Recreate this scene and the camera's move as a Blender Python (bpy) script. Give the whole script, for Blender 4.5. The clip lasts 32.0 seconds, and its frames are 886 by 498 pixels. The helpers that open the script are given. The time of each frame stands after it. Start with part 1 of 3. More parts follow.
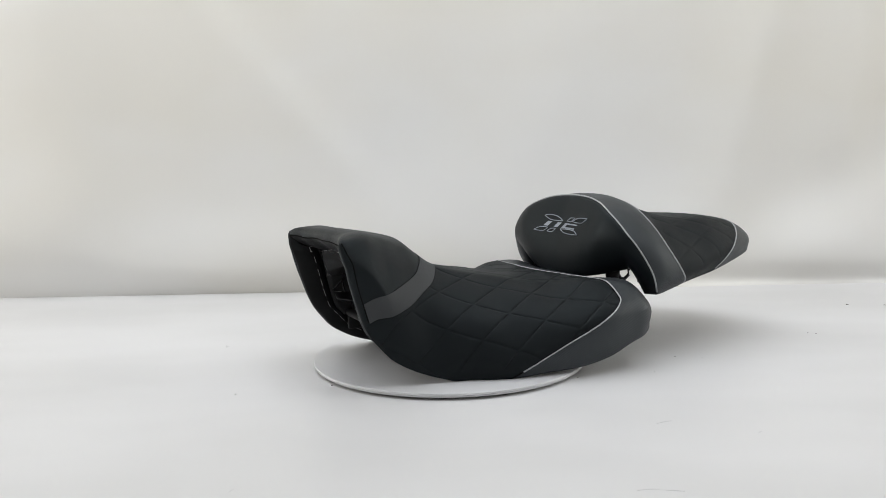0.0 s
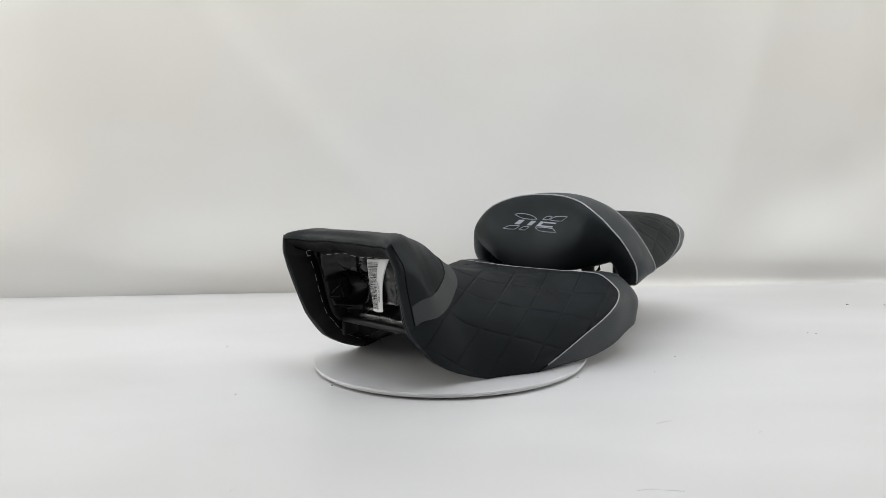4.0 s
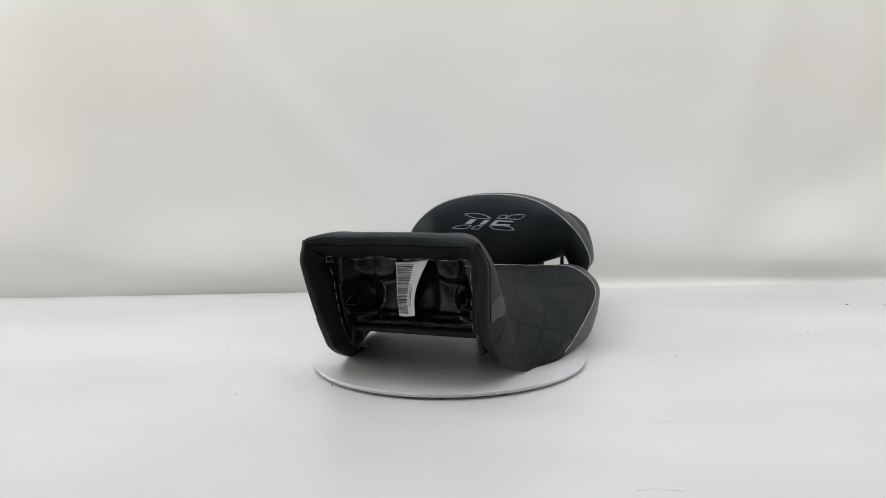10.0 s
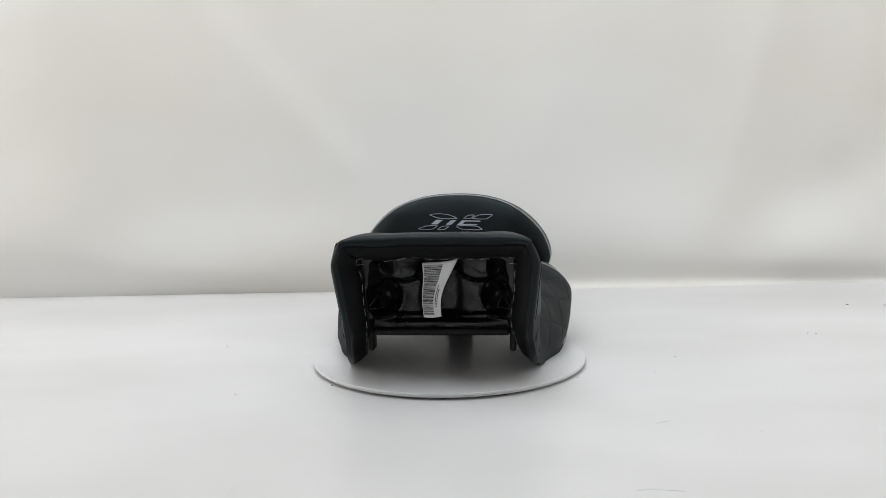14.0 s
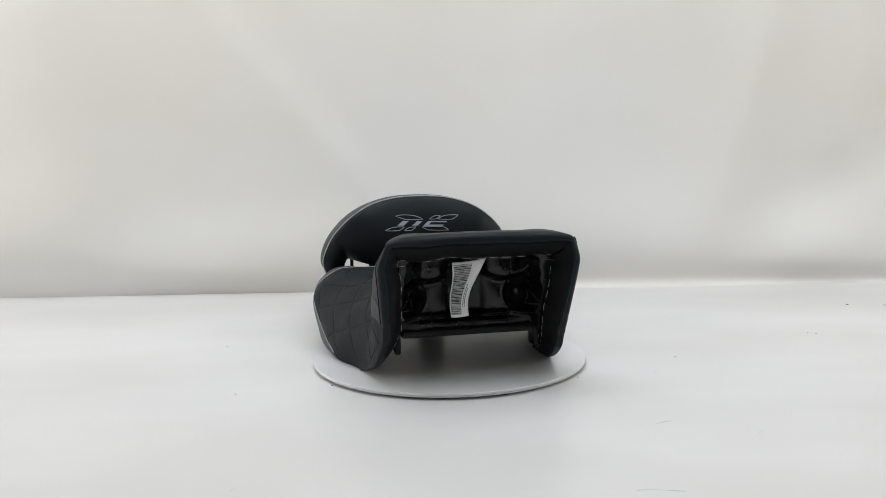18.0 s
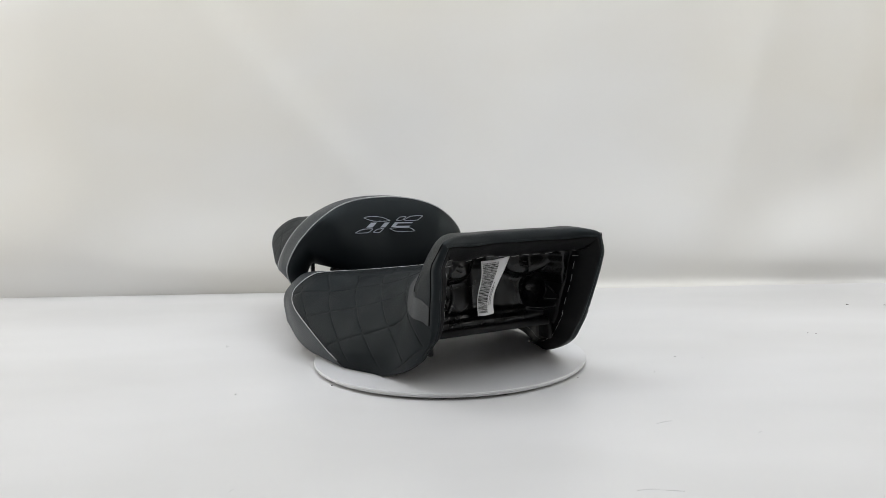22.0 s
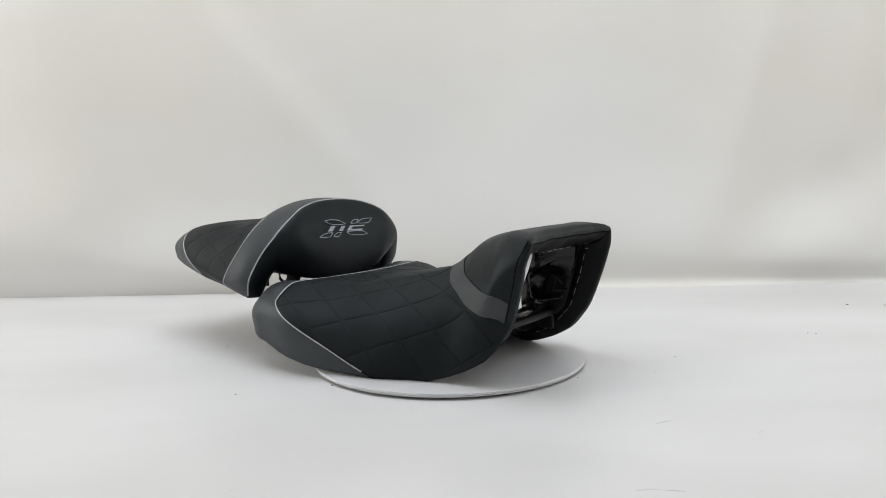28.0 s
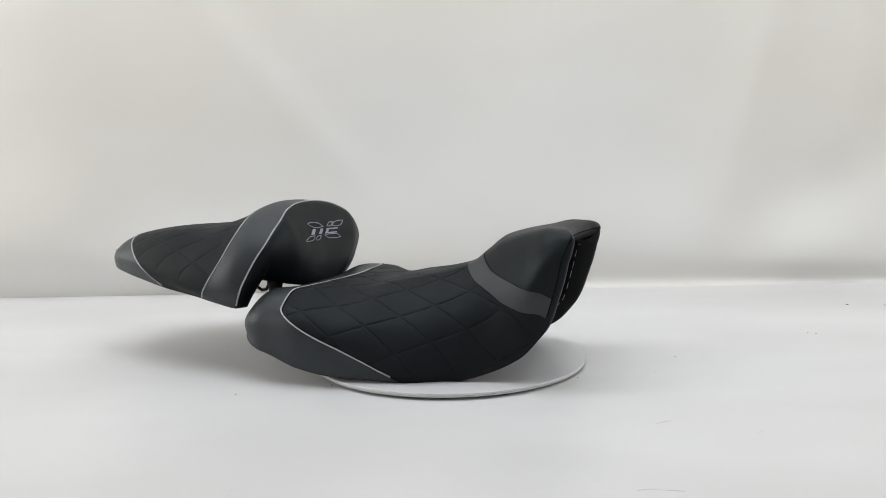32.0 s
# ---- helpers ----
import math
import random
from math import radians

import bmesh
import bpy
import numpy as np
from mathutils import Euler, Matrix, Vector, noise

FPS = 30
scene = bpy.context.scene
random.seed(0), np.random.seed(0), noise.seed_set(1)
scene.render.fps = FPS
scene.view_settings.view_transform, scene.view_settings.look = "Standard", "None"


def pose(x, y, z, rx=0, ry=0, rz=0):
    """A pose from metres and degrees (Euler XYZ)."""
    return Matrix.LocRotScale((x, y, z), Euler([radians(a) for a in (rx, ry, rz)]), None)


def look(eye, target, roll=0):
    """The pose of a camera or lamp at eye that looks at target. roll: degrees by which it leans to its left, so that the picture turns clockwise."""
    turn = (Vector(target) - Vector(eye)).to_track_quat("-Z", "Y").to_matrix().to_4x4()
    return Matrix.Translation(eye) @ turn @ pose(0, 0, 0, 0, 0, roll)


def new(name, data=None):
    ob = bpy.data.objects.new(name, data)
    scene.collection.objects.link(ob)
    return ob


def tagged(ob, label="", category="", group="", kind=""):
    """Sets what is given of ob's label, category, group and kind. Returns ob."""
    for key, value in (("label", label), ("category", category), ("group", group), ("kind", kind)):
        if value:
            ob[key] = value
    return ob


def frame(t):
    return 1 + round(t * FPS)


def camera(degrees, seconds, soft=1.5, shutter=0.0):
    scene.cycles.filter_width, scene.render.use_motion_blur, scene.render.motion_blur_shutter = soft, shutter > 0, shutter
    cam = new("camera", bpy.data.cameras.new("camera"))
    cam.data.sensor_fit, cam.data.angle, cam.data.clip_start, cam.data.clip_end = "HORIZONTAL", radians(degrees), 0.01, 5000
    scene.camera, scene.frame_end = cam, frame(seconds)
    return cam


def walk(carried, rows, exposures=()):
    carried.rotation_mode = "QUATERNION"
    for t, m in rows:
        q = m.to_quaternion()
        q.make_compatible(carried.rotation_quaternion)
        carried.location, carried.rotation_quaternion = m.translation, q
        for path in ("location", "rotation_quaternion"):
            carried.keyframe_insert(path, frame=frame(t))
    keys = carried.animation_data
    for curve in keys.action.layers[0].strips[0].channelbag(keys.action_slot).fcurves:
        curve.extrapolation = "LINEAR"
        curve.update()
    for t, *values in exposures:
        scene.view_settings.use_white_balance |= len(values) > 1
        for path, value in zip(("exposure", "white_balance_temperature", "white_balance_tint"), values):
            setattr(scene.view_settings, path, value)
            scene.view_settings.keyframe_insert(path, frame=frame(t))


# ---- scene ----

from mathutils import Vector as V3

# ------------------------------------------------------------------ camera, standing still
cam = camera(63.31, 32.0, soft=0.3)
FLOOR = 0.0
DISC_TOP = 0.009
EYE = pose(0, -1.0536, 0.2666 + DISC_TOP, 90 - 5.944, 0, 0.375) @ pose(0, 0, 0, 0, 0, -1.155)
walk(cam, [(0.0, EYE), (32.0, EYE)])

# ------------------------------------------------------------------ light
world = bpy.data.worlds.new("studio_air")
scene.world = world
world.use_nodes = True
world.node_tree.nodes["Background"].inputs[0].default_value = (0.9, 0.95, 1.0, 1)
world.node_tree.nodes["Background"].inputs[1].default_value = 0.25
scene.view_settings.exposure = 0.13


def area_lamp(name, at, target, size_x, size_y, watts, color=(1, 1, 1)):
    data = bpy.data.lights.new(name, "AREA")
    data.shape, data.size, data.size_y, data.energy, data.color = "RECTANGLE", size_x, size_y, watts, color
    ob = new(name, data)
    ob.matrix_world = look(at, target)
    return tagged(ob, "unseen rectangular area lamp added to light the studio", "lamp")


# no lamp is in view; top and side positions follow from the shading
area_lamp("ceiling_lamp", (-0.05, -0.15, 2.1), (0.25, 0.65, 0.95), 2.8, 1.2, 33.0, (0.945, 0.99, 1.055))
area_lamp("window_lamp", (-2.5, 0.0, 0.9), (0.0, 0.35, 0.5), 1.5, 1.4, 23.0, (1.0, 0.98, 0.94))
area_lamp("side_lamp", (2.5, 0.0, 1.0), (0.2, 0.35, 0.6), 1.5, 1.4, 15.0, (1.0, 0.975, 0.93))
# added low fill, brightens the seat's opening and the disc beneath
area_lamp("front_fill", (-0.3, -2.5, 0.7), (0.1, 0.3, 0.25), 1.8, 0.9, 4.2, (1.0, 0.985, 0.965))


# ------------------------------------------------------------------ materials
def material(name, color, rough=0.6, metal=0.0, grain=0.0, grain_scale=800.0, vary=0.0, vary_scale=12.0, spec=0.5,
             tint=(1, 1, 1)):
    m = bpy.data.materials.new(name)
    m.use_nodes = True
    nt = m.node_tree
    b = nt.nodes["Principled BSDF"]
    b.inputs["Base Color"].default_value = (*color, 1)
    b.inputs["Roughness"].default_value = rough
    b.inputs["Metallic"].default_value = metal
    b.inputs["Specular IOR Level"].default_value = spec
    b.inputs["Specular Tint"].default_value = (*tint, 1)
    tex = nt.nodes.new("ShaderNodeTexCoord")
    if vary:
        n = nt.nodes.new("ShaderNodeTexNoise")
        n.inputs["Scale"].default_value, n.inputs["Detail"].default_value = vary_scale, 4
        nt.links.new(tex.outputs["Object"], n.inputs["Vector"])
        r = nt.nodes.new("ShaderNodeMapRange")
        r.inputs["From Min"].default_value, r.inputs["From Max"].default_value = 0.3, 0.7
        r.inputs["To Min"].default_value, r.inputs["To Max"].default_value = 1 - vary, 1 + vary
        nt.links.new(n.outputs["Fac"], r.inputs["Value"])
        mul = nt.nodes.new("ShaderNodeVectorMath")
        mul.operation = "SCALE"
        mul.inputs[0].default_value = color
        nt.links.new(r.outputs["Result"], mul.inputs["Scale"])
        nt.links.new(mul.outputs["Vector"], b.inputs["Base Color"])
        r2 = nt.nodes.new("ShaderNodeMapRange")
        r2.inputs["From Min"].default_value, r2.inputs["From Max"].default_value = 0.3, 0.7
        r2.inputs["To Min"].default_value, r2.inputs["To Max"].default_value = max(0.02, rough * (1 - vary)), min(1, rough * (1 + vary))
        nt.links.new(n.outputs["Fac"], r2.inputs["Value"])
        nt.links.new(r2.outputs["Result"], b.inputs["Roughness"])
    if grain:
        n2 = nt.nodes.new("ShaderNodeTexNoise")
        n2.inputs["Scale"].default_value, n2.inputs["Detail"].default_value = grain_scale, 2
        nt.links.new(tex.outputs["Object"], n2.inputs["Vector"])
        bump = nt.nodes.new("ShaderNodeBump")
        bump.inputs["Strength"].default_value, bump.inputs["Distance"].default_value = grain, 0.001
        nt.links.new(n2.outputs["Fac"], bump.inputs["Height"])
        nt.links.new(bump.outputs["Normal"], b.inputs["Normal"])
    return m


VINYL = material("black_textured_vinyl", (0.0040, 0.0051, 0.0062), 0.46, grain=0.25, grain_scale=900, vary=0.12, vary_scale=14, spec=0.21, tint=(0.87, 1.0, 1.04))
RIM_VINYL = material("matt_black_vinyl", (0.0030, 0.0032, 0.0036), 0.55, grain=0.25, grain_scale=900, vary=0.15, vary_scale=25, spec=0.13)
QUILT = material("black_quilted_vinyl", (0.0066, 0.0079, 0.0090), 0.58, grain=0.32, grain_scale=1000, vary=0.12, vary_scale=14, spec=0.165, tint=(0.87, 1.0, 1.04))
GREY = material("dark_grey_carbon_vinyl", (0.0265, 0.0293, 0.0325), 0.47, grain=0.3, grain_scale=1300, vary=0.1, vary_scale=20, spec=0.33, tint=(0.9, 1.0, 1.03))
CARBON = material("dark_grey_carbon_weave", (0.0265, 0.0293, 0.0325), 0.44, vary=0.1, vary_scale=20, spec=0.35, tint=(0.9, 1.0, 1.03))
STRAP = material("dark_grey_webbing", (0.024, 0.0272, 0.030), 0.55, grain=0.3, grain_scale=1500, vary=0.1, vary_scale=30)
PIPE = material("silver_grey_piping", (0.36, 0.365, 0.375), 0.42, vary=0.1, vary_scale=60)
PLASTIC = material("glossy_black_plastic", (0.0025, 0.0027, 0.003), 0.27, grain=0.22, grain_scale=90, vary=0.4, vary_scale=30, spec=0.4)
DULL = material("matt_black_plastic", (0.0035, 0.0036, 0.004), 0.5, grain=0.2, grain_scale=300, vary=0.2, vary_scale=30, spec=0.22)
RUBBER = material("matt_black_rubber", (0.012, 0.012, 0.012), 0.7, vary=0.15, vary_scale=30)
STEEL = material("black_coated_steel", (0.03, 0.03, 0.032), 0.35, metal=0.6, vary=0.15, vary_scale=40)
THREAD = material("white_thread", (0.36, 0.36, 0.36), 0.7, vary=0.1, vary_scale=90)
DARK_THREAD = material("dark_thread", (0.0022, 0.0022, 0.0024), 0.8, vary=0.1, vary_scale=90, spec=0.08)
QUILT_THREAD = material("black_quilting_thread", (0.0048, 0.0052, 0.0056), 0.75, vary=0.1, vary_scale=90, spec=0.14)
GREY_THREAD = material("silver_grey_thread", (0.3, 0.33, 0.38), 0.5, vary=0.1, vary_scale=90)
PAPER = material("white_paper", (0.8, 0.8, 0.8), 0.6, vary=0.04, vary_scale=40)
INK = material("black_ink", (0.02, 0.02, 0.02), 0.6, vary=0.1, vary_scale=90)
DISC_WHITE = material("white_painted_board", (0.64, 0.64, 0.65), 0.3, vary=0.012, vary_scale=5)
FLOOR_WHITE = material("white_glossy_sheet", (0.82, 0.82, 0.825), 0.36, grain=0.04, grain_scale=60, vary=0.03, vary_scale=3)
CLOTH = material("white_backdrop_cloth", (0.775, 0.765, 0.738), 0.85, grain=0.1, grain_scale=900, vary=0.03, vary_scale=2.5)
CRUMB = material("dark_crumb", (0.16, 0.15, 0.14), 0.8, vary=0.2, vary_scale=300)


def weave(m, period, strength):
    """Fine diagonal ribs, crossed by broader ones, as the relief of a woven-look vinyl."""
    nt = m.node_tree
    tex, add = nt.nodes.new("ShaderNodeTexCoord"), nt.nodes.new("ShaderNodeMath")
    for k, (turn, step) in enumerate((((0.2, 0.0, 0.0), 1.0), ((-1.1, 0.0, 0.0), 2.0))):
        turned, wave = nt.nodes.new("ShaderNodeMapping"), nt.nodes.new("ShaderNodeTexWave")
        turned.inputs["Rotation"].default_value = turn
        wave.wave_type, wave.bands_direction = "BANDS", "DIAGONAL"
        wave.inputs["Scale"].default_value = 2 * math.pi / (10 * period * step * 1.41)
        wave.inputs["Distortion"].default_value = 0.6
        nt.links.new(tex.outputs["Object"], turned.inputs["Vector"])
        nt.links.new(turned.outputs["Vector"], wave.inputs["Vector"])
        nt.links.new(wave.outputs["Fac"], add.inputs[k])
    bump = nt.nodes.new("ShaderNodeBump")
    bump.inputs["Strength"].default_value, bump.inputs["Distance"].default_value = strength, 0.0006
    nt.links.new(add.outputs["Value"], bump.inputs["Height"])
    nt.links.new(bump.outputs["Normal"], nt.nodes["Principled BSDF"].inputs["Normal"])


def tint_patches(m, low, high, scale, stretch):
    nt = m.node_tree
    tex, map_, n, ramp = (nt.nodes.new(k) for k in ("ShaderNodeTexCoord", "ShaderNodeMapping", "ShaderNodeTexNoise", "ShaderNodeValToRGB"))
    map_.inputs["Scale"].default_value = stretch
    n.inputs["Scale"].default_value, n.inputs["Detail"].default_value = scale, 3
    ramp.color_ramp.elements[0].position, ramp.color_ramp.elements[1].position = 0.36, 0.64
    ramp.color_ramp.elements[0].color, ramp.color_ramp.elements[1].color = (*low, 1), (*high, 1)
    nt.links.new(tex.outputs["Object"], map_.inputs["Vector"])
    nt.links.new(map_.outputs["Vector"], n.inputs["Vector"])
    nt.links.new(n.outputs["Fac"], ramp.inputs["Fac"])
    nt.links.new(ramp.outputs["Color"], nt.nodes["Principled BSDF"].inputs["Base Color"])


weave(CARBON, 0.0019, 0.14)
tint_patches(CLOTH, (0.685, 0.662, 0.606), (0.728, 0.722, 0.702), 1.1, (1, 1, 1.6))
tint_patches(FLOOR_WHITE, (0.606, 0.602, 0.598), (0.676, 0.672, 0.674), 2.1, (0.7, 1.6, 1))
SCUFF = material("grey_scuff", (0.57, 0.57, 0.57), 0.6, vary=0.1, vary_scale=200)
# dark only to hold back bounce from the unseen front wall
FRONT_ABSORBER = material("front_light_absorber", (0.16, 0.16, 0.16), 0.85, vary=0.06, vary_scale=3)
PLASTER = material("plain_white_plaster", (0.75, 0.75, 0.74), 0.8, vary=0.04, vary_scale=3)


# ------------------------------------------------------------------ mesh helpers
def mesh_of(name, verts, faces, mat, smooth=True):
    me = bpy.data.meshes.new(name)
    me.from_pydata([tuple(float(c) for c in p) for p in verts], [], faces)
    me.materials.append(mat)
    if smooth:
        me.polygons.foreach_set("use_smooth", [True] * len(me.polygons))
    me.update()
    return me


def piece(name, verts, faces, mat, parent=None, label="", smooth=True):
    ob = new(name, mesh_of(name, verts, faces, mat, smooth))
    if parent is not None:
        ob.parent = parent
    if label:
        ob["label"] = label
    return ob


def part(name, bm, mat, parent, label="", smooth=False):
    me = bpy.data.meshes.new(name)
    bm.to_mesh(me)
    bm.free()
    me.materials.append(mat)
    if smooth:
        me.polygons.foreach_set("use_smooth", [True] * len(me.polygons))
    ob = new(name, me)
    ob.parent = parent
    if label:
        ob["label"] = label
    return ob


def grid_normals(P):
    a = np.gradient(P, axis=0)
    b = np.gradient(P, axis=1)
    n = np.cross(a, b)
    return n / (np.linalg.norm(n, axis=2, keepdims=True) + 1e-12)


def skin(name, P, mat, parent, label="", out=None, thick=0.004):
    """A sheet over a form's grid, facing outwards."""
    return shell(name, P[:, ::-1], mat, parent, thick, label=label, out=None if out is None else out[:, ::-1])


def shell(name, P, mat, parent, thick=0.004, flip=False, label="", out=None):
    """A closed sheet over the grid P (rows, columns, 3) with the given thickness towards its back."""
    n = grid_normals(P) * (-1 if flip else 1)
    if out is not None:
        P = P + n * out[..., None]
    Q = P - n * thick
    na, nb = P.shape[:2]
    verts = np.concatenate([P.reshape(-1, 3), Q.reshape(-1, 3)])
    k = na * nb
    i, j = np.meshgrid(np.arange(na - 1), np.arange(nb - 1), indexing="ij")
    a = (i * nb + j).ravel()
    top = np.stack([a, a + nb, a + nb + 1, a + 1], 1)
    if flip:
        top = top[:, ::-1]
    faces = [*map(tuple, top.tolist()), *map(tuple, (top[:, ::-1] + k).tolist())]
    ring = [(0, c) for c in range(nb)] + [(r, nb - 1) for r in range(1, na)] + [(na - 1, c) for c in range(nb - 2, -1, -1)] + [(r, 0) for r in range(na - 2, 0, -1)]
    ids = [r * nb + c for r, c in ring]
    for p, q in zip(ids, ids[1:] + ids[:1]):
        faces.append((p, q, q + k, p + k) if not flip else (q, p, p + k, q + k))
    return piece(name, verts, faces, mat, parent, label)


def tube(name, pts, radius, mat, parent, label="", sides=8, closed=False):
    pts = [V3(p) for p in pts]
    n = len(pts)
    verts, faces = [], []
    up = V3((0.13, 0.31, 0.94))
    for i, p in enumerate(pts):
        a = pts[(i + 1) % n] if closed or i < n - 1 else p
        b = pts[i - 1] if closed or i > 0 else p
        d = (a - b).normalized()
        s = d.cross(up)
        if s.length < 1e-4:
            s = d.cross(V3((1, 0, 0)))
        s.normalize()
        w = s.cross(d)
        for k in range(sides):
            c = 2 * math.pi * k / sides
            verts.append(p + radius * (math.cos(c) * s + math.sin(c) * w))
    for i in range(n if closed else n - 1):
        for k in range(sides):
            j = (i + 1) % n
            faces.append((i * sides + k, i * sides + (k + 1) % sides, j * sides + (k + 1) % sides, j * sides + k))
    if not closed:
        faces.append(tuple(range(sides))[::-1])
        faces.append(tuple((n - 1) * sides + k for k in range(sides)))
    return piece(name, verts, faces, mat, parent, label)


def box_bm(x0, y0, z0, x1, y1, z1, bevel=0.0, seg=2):
    bm = bmesh.new()
    bmesh.ops.create_cube(bm, size=1)
    for v in bm.verts:
        v.co = V3(((x0 + x1) / 2 + v.co.x * (x1 - x0), (y0 + y1) / 2 + v.co.y * (y1 - y0), (z0 + z1) / 2 + v.co.z * (z1 - z0)))
    if bevel:
        bmesh.ops.bevel(bm, geom=bm.edges[:], offset=bevel, segments=seg, affect="EDGES", profile=0.5)
    return bm


def cyl_bm(p, q, r, sides=20, r2=None, bevel=0.0):
    p, q = V3(p), V3(q)
    bm = bmesh.new()
    bmesh.ops.create_cone(bm, cap_ends=True, segments=sides, radius1=r, radius2=r if r2 is None else r2, depth=(q - p).length)
    if bevel:
        bmesh.ops.bevel(bm, geom=[e for e in bm.edges if len(e.link_faces) == 2 and any(len(f.verts) > 4 for f in e.link_faces)], offset=bevel, segments=2, affect="EDGES")
    m = Matrix.Translation((p + q) / 2) @ (q - p).to_track_quat("Z", "Y").to_matrix().to_4x4()
    bmesh.ops.transform(bm, matrix=m, verts=bm.verts)
    return bm


def smooth_rows(table, x):
    """Monotone cubic interpolation of a table's columns at x (the first column is the abscissa)."""
    t = np.array(table, float)
    X, Y = t[:, 0], t[:, 1:]
    h = np.diff(X)[:, None]
    s = np.diff(Y, axis=0) / h
    m = np.zeros_like(Y)
    m[0], m[-1] = s[0], s[-1]
    for i in range(1, len(X) - 1):
        ok = s[i - 1] * s[i] > 0
        w1, w2 = 2 * h[i] + h[i - 1], h[i] + 2 * h[i - 1]
        with np.errstate(divide="ignore", invalid="ignore"):
            m[i] = np.where(ok, (w1 + w2) / (w1 / s[i - 1] + w2 / s[i]), 0)
    x = np.clip(np.atleast_1d(np.asarray(x, float)), X[0], X[-1])
    k = np.clip(np.searchsorted(X, x) - 1, 0, len(X) - 2)
    u = ((x - X[k]) / h[k, 0])[:, None]
    hh = h[k]
    return (Y[k] * (1 + 2 * u) * (1 - u) ** 2 + hh * m[k] * u * (1 - u) ** 2 + Y[k + 1] * u * u * (3 - 2 * u) + hh * m[k + 1] * u * u * (u - 1))


def half_profiles(ctrl, n):
    """Half profiles (u, z) through rows of control points, sampled evenly by length."""
    q = np.concatenate([(ctrl[:, 1] * np.array([-1, 1]))[:, None], ctrl, (2 * ctrl[:, -1] - ctrl[:, -2])[:, None]], 1)
    size = lambda a: np.maximum(np.linalg.norm(a, axis=-1, keepdims=True), 1e-6)
    out = []
    for i in range(1, q.shape[1] - 2):
        p0, p1, p2, p3 = q[:, i - 1], q[:, i], q[:, i + 1], q[:, i + 2]
        d = size(p2 - p1)
        m1, m2 = (p2 - p0) / (d + size(p1 - p0)) * d, (p3 - p1) / (size(p3 - p2) + d) * d
        for u in np.linspace(0, 1, 16, endpoint=False):
            out.append(p1 * (1 + 2 * u) * (1 - u) ** 2 + m1 * u * (1 - u) ** 2 + p2 * u * u * (3 - 2 * u) + m2 * u * u * (u - 1))
    out.append(ctrl[:, -1])
    out = np.stack(out, 1)
    run = np.concatenate([np.zeros((len(ctrl), 1)), np.cumsum(np.linalg.norm(np.diff(out, axis=1), axis=2), axis=1)], 1)
    e = np.linspace(0, 1, n)
    res = np.stack([np.stack([np.interp(e * r[-1], r, o[:, 0]), np.interp(e * r[-1], r, o[:, 1])], 1) for r, o in zip(run, out)])
    return res, run[:, -1]


def smooth_step(x, a, b):
    t = np.clip((x - a) / (b - a), 0, 1)
    return t * t * (3 - 2 * t)


def ease_curve(values):
    """A function of the girth s through evenly spaced values from the middle (s = 0) to the lower edge (s = 1)."""
    rows = [(k / (len(values) - 1), v) for k, v in enumerate(values)]
    return lambda s: smooth_rows(rows, np.abs(np.asarray(s, float)).ravel())[:, 0].reshape(np.shape(s))


class Form:
    """A left-right symmetric body, lofted along its length v from half profiles that narrow to a rounded end."""

    def __init__(self, table, v0, end, taper, z_mid, u_min, crown, nv=300, ns=101):
        self.v0, self.end, self.ns = v0, end, ns
        self.vs = vs = end - (end - v0) * (1 - np.linspace(0, 1, nv)) ** 1.6
        zc, us, zs, um, zm, ub, zb = smooth_rows(table, vs).T
        k = np.where(vs > taper, np.sqrt(np.maximum(1 - ((vs - taper) / (end - taper + 0.0005)) ** 2, 0.0004)), 1.0)
        U = np.stack([0 * vs, us * 0.55, us, us * 0.25 + um * 0.75, um, ub], 1) * (u_min + (1 - u_min) * k)[:, None]
        Z = np.stack([zc, zc - crown * (zc - zs), zs, zs + 0.5 * (zm - zs), zm, zb], 1)
        Z = z_mid + (Z - z_mid) * (k ** 0.8)[:, None]
        self.grid, self.length = half_profiles(np.stack([U, Z], 2), ns)

    def at(self, v, s):
        """Points at length v and girth s (-1 the lower edge of one side, 0 the middle, 1 the other)."""
        v, s = np.broadcast_arrays(np.asarray(v, float), np.asarray(s, float))
        i = np.clip(np.searchsorted(self.vs, v) - 1, 0, len(self.vs) - 2)
        a = np.clip((v - self.vs[i]) / (self.vs[i + 1] - self.vs[i]), 0, 1)
        t = np.abs(s) * (self.ns - 1)
        j = np.clip(t.astype(int), 0, self.ns - 2)
        b = t - j
        g = self.grid
        p = ((1 - a) * (1 - b))[..., None] * g[i, j] + (a * (1 - b))[..., None] * g[i + 1, j] + ((1 - a) * b)[..., None] * g[i, j + 1] + (a * b)[..., None] * g[i + 1, j + 1]
        return np.stack([p[..., 0] * np.sign(s + 1e-12), v, p[..., 1]], -1)

    def girth(self, v, s):
        return np.interp(v, self.vs, self.length) * s

    def patch(self, va, vb, na, nb, ease=1.0, s_max=1.0):
        """Grid between the edge curves va(s) and vb(s)."""
        s = np.linspace(-s_max, s_max, nb)
        a = 1 - (1 - np.linspace(0, 1, na)) ** ease
        A, B = va(s), vb(s)
        v = A[None] + (B - A)[None] * a[:, None]
        return v, np.broadcast_to(s[None], v.shape)


